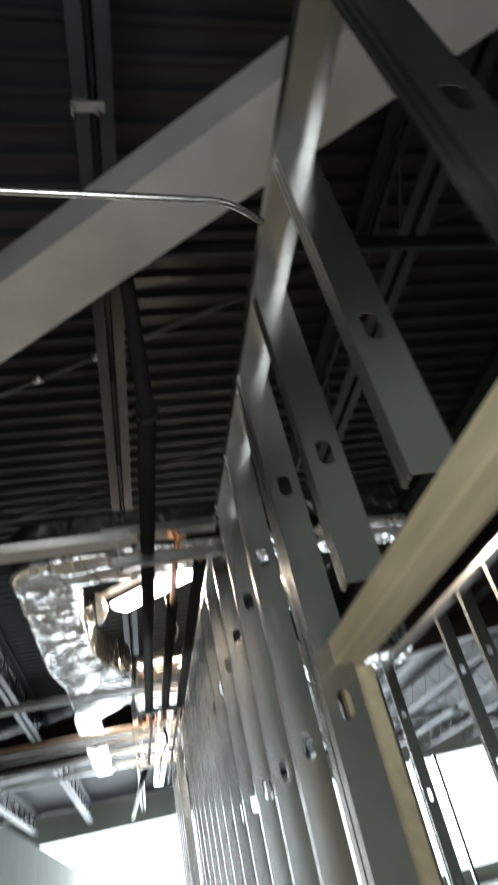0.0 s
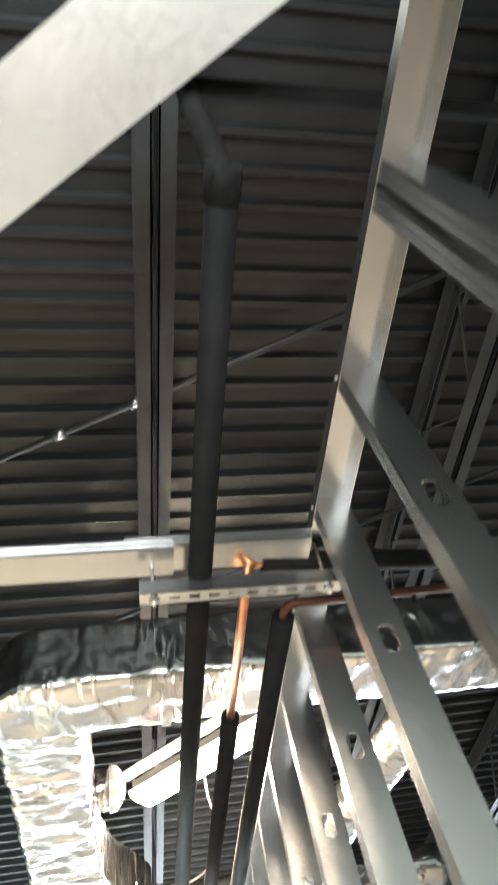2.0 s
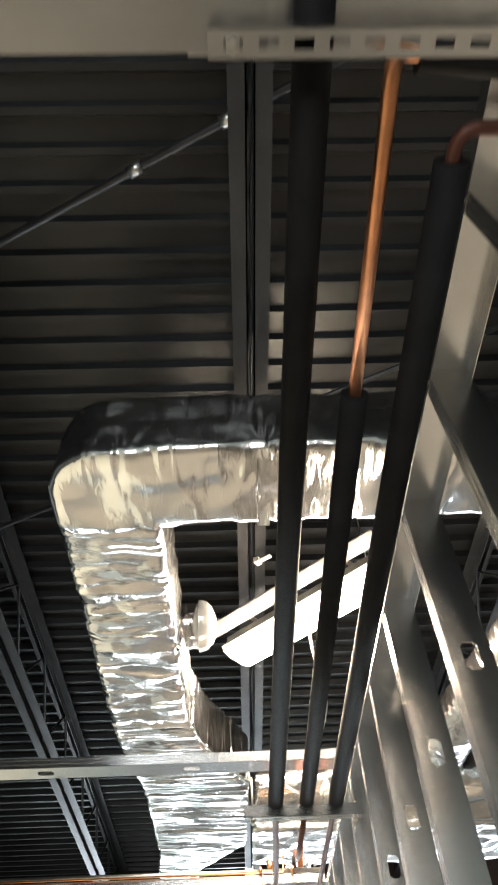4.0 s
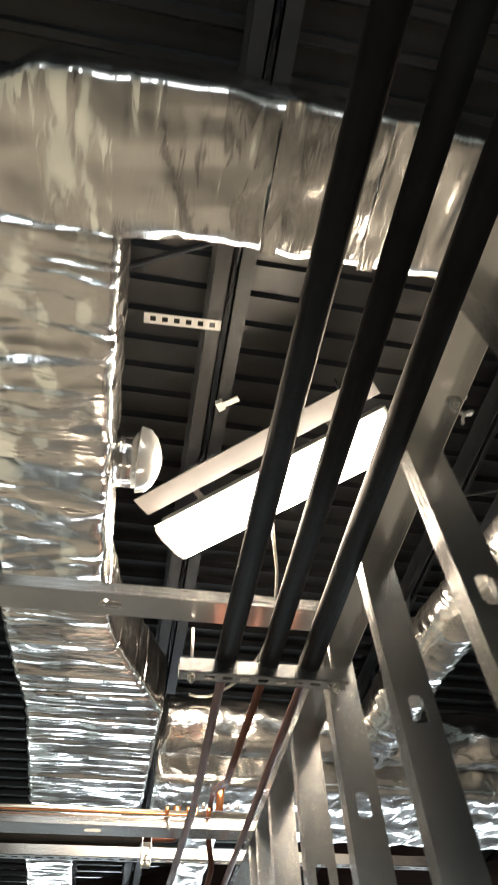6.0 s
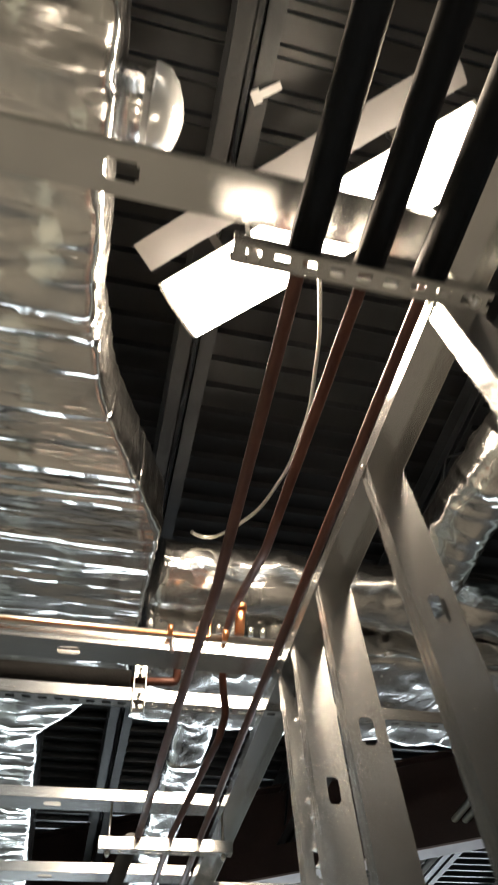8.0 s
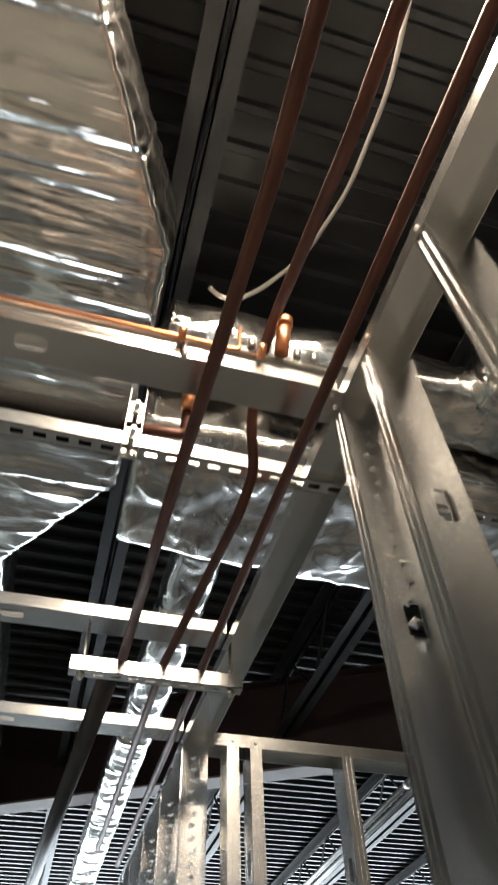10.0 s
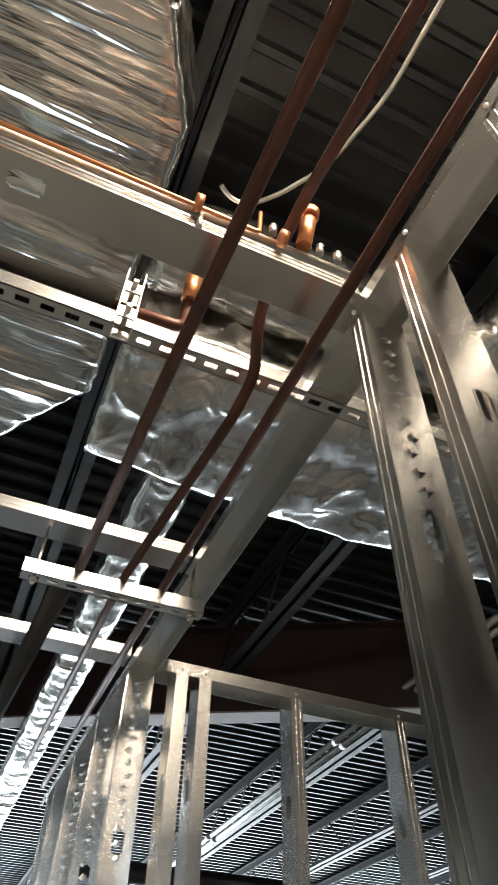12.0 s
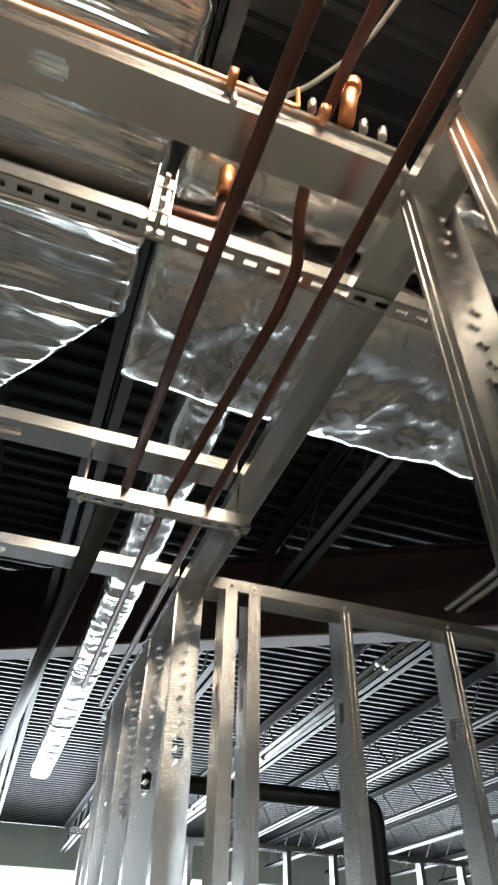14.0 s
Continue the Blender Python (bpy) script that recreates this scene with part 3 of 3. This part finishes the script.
# ---- copper and insulated branches on the cross studs ----
br = thing("copper_branch", "bright copper pipe clamped along the top of a cross stud", "pipe", m=pose(0, 0, -0.052))
bm = bmesh.new()
tube(bm, [(-1.5, 4.005, 2.862), (0.60, 4.005, 2.862)], 0.012, 12)
part("run", bm, CABLE, br, "dull grey-beige pipe")
bm = bmesh.new()
tube(bm, bend([(-1.5, 3.985, 2.848), (0.37, 3.985, 2.848), (0.375, 3.99, 2.95)], 0.012), 0.0045, 12)
part("lower_run", bm, COPPER, br)
bm = bmesh.new()
tube(bm, [(0.466, 3.985, 2.87), (0.470, 3.955, 2.957)], 0.016, 14)
part("stub", bm, COPPER, br, "copper stub with a soldered cap")
bm = bmesh.new()
tube(bm, [(0.4695, 3.957, 2.945), (0.4705, 3.952, 2.965)], 0.019, 14)
part("stub_cap", bm, COPPER, br)
for x in (0.245, 0.42, 0.335):
    bm = bmesh.new()
    tube(bm, [(x - 0.008, 3.985, 2.862), (x + 0.008, 3.985, 2.862)], 0.0185, 12)
    part("clamp", bm, COPPER, br)
for x in (0.40, 0.505, 0.545):
    bm = bmesh.new()
    tube(bm, [(x, 3.99, 2.875), (x, 3.985, 2.90)], 0.009, 8)
    part("clamp_bolt", bm, ZINC, br)
bm = bmesh.new()
tube(bm, [(0.255, 4.0, 2.85), (0.255, 3.995, 2.79)], 0.006, 8)
part("bolt", bm, ZINC, br)

ib = thing("insulated_branch", "black foam-insulated pipe lying on the long strut channel", "pipe")
bm = bmesh.new()
tube(bm, [(-1.5, 4.27, 2.815), (0.155, 4.27, 2.815)], 0.036, 16)
part("insulation", bm, RUBBER, ib)
bm = bmesh.new()
tube(bm, bend([(0.15, 4.27, 2.815), (0.31, 4.265, 2.82), (0.305, 4.20, 2.93)], 0.02), 0.014, 14)
part("copper_tail", bm, COPPER_OLD, ib)
bm = bmesh.new()
tube(bm, [(0.307, 4.225, 2.87), (0.305, 4.20, 2.93)], 0.019, 14)
part("elbow_socket", bm, COPPER, ib)

bk = thing("strut_bracket", "short upright strut channel with bolts clamping the insulated pipe", "bracket")
bm = bmesh.new()
for a, b in ((-0.0205, -0.018), (0.018, 0.0205)):
    box(bm, a, b, -0.0205, 0.0205, 0, 0.21)
box(bm, -0.018, 0.018, 0.018, 0.0205, 0, 0.21)
bmesh.ops.remove_doubles(bm, verts=bm.verts, dist=0.0001)
part("channel", bm, GALV_OLD, bk)
for z in (0.035, 0.13):
    bm = bmesh.new()
    tube(bm, [(0, 0.03, z), (0, -0.045, z)], 0.006, 8)
    part("bolt", bm, ZINC, bk)
    bm = bmesh.new()
    box(bm, -0.018, 0.018, -0.026, -0.0215, z - 0.018, z + 0.018)
    part("square_washer", bm, ZINC, bk)
bk.matrix_world = pose(0.185, 4.245, 2.70)


# ---- armoured cable from the strip light ----
cb = thing("armoured_cable", "loose armoured cable hanging from the strip light", "cable")
pts = bend([(0.53, 2.90, 3.72), (0.56, 3.03, 3.5), (0.615, 3.22, 3.49), (0.665, 3.52, 3.49), (0.660, 3.80, 3.5), (0.60, 4.03, 3.5),
            (0.485, 4.19, 3.5), (0.40, 4.25, 3.51), (0.34, 4.20, 3.50)], 0.07, 8)
fine = []
for a, b in zip(pts, pts[1:]):
    k = max(1, int((b - a).length / 0.004))
    fine += [a.lerp(b, i / k) for i in range(k)]
bm = bmesh.new()
tube(bm, fine, 0.008, 8, radii=[0.0082 if i % 2 else 0.0068 for i in range(len(fine))])
part("sheath", bm, CABLE, cb)

# perforated strap and beam clip under the joist
ps = thing("perforated_strap", "short perforated steel strap under the roof joist", "strap")
bm = bmesh.new()
for i in range(6):
    x = i * 0.046
    box(bm, x, x + 0.024, -0.021, 0.021, 0, 0.003)
    box(bm, x + 0.024, x + 0.046, -0.021, -0.011, 0, 0.003)
    box(bm, x + 0.024, x + 0.046, 0.011, 0.021, 0, 0.003)
box(bm, 0.276, 0.30, -0.021, 0.021, 0, 0.003)
bmesh.ops.remove_doubles(bm, verts=bm.verts, dist=0.0001)
part("plate", bm, WHITE, ps)
ps.matrix_world = pose(-0.085, 2.245, 3.815, 0, 0, -2)
bm = bmesh.new()
box(bm, -0.05, -0.02, -0.02, 0.02, 0, 0.03)
box(bm, -0.02, 0.05, -0.012, 0.012, 0.004, 0.012)
solo("beam_clip", bm, WHITE, "small pale beam clip on the roof joist", "clip", m=pose(0.295, 2.575, 3.80, 0, 0, -35))

# small wire coil on the wall
bm = bmesh.new()
pts = [(0.03 * math.sin(i * 0.55) * (1 - i / 40), 0.012 * math.cos(i * 0.55), -0.006 * i) for i in range(22)]
tube(bm, pts, 0.0035, 6)
solo("wire_coil", bm, WHITE, "short curl of pale wire hanging on the stud wall", "wire", m=pose(0.70, 1.845, 2.79))

# ---- rooms beyond ----
row = u_track("top_track", 6.4, "galvanised steel top track of a parallel stud wall", "track", m=pose(2.38, -2.0, WZ))
for i in range(14):
    if 8 < i < 11:
        continue
    copy_thing(stud, pose(2.382, -1.6 + 0.43 * i, 0))
u_track("top_track", 5.2, "galvanised steel top track of a far stud wall", "track", m=pose(0.8, 9.8, CZ, 0, 0, -90))
for i in range(11):
    copy_thing(cstud, pose(0.9 + 0.45 * i, 9.796, 0, 0, 0, -90))
bp = thing("drain_pipe", "black drain pipe with an elbow beyond the cross wall", "pipe")
bm = bmesh.new()
tube(bm, bend([(0.9, 8.0, 2.64), (2.66, 8.0, 2.65), (2.70, 8.0, 0.0)], 0.11, 6), 0.055, 16)
part("run", bm, BLACKPIPE, bp)
bm = bmesh.new()
tube(bm, [(2.40, 8.0, 2.65), (2.52, 8.0, 2.65)], 0.064, 16)
part("hub", bm, BLACKPIPE, bp)

# conduits under the far deck
for k, (x, z) in enumerate(((2.93, 3.80), (3.0, 3.78))):
    cd = thing("conduit", "bright galvanised conduit under the far roof deck", "conduit", "far conduits")
    bm = bmesh.new()
    tube(bm, [(x + 0.02, 5.0, z), (x + 0.1, 16.0, z)], 0.026, 10)
    part("run", bm, GALV_OLD, cd)
    for y in (8.2, 11.2, 14.2):
        bm = bmesh.new()
        tube(bm, [(x + 0.05, y, z), (x + 0.05, y + 0.07, z)], 0.034, 10)
        part("coupling", bm, GALV_OLD, cd)

# screw heads along the tracks
first = screw("screw", pose(WX - 0.004, -0.05, WZ - 0.02, 0, -90, 0))
for y in (-0.445, 0.355, 0.76, 1.17, 1.589, 1.979, 2.361, 2.781, 3.211, 3.621, 3.85, 4.033, 5.641, 6.071):
    copy_thing(first, pose(WX - 0.004, y, WZ - 0.02, 0, -90, 0))
for x in (0.72, 0.80, 1.13, 1.538, 1.82, 2.23):
    copy_thing(first, pose(x, CY - 0.005, CZ - 0.018, 90, 0, 0))
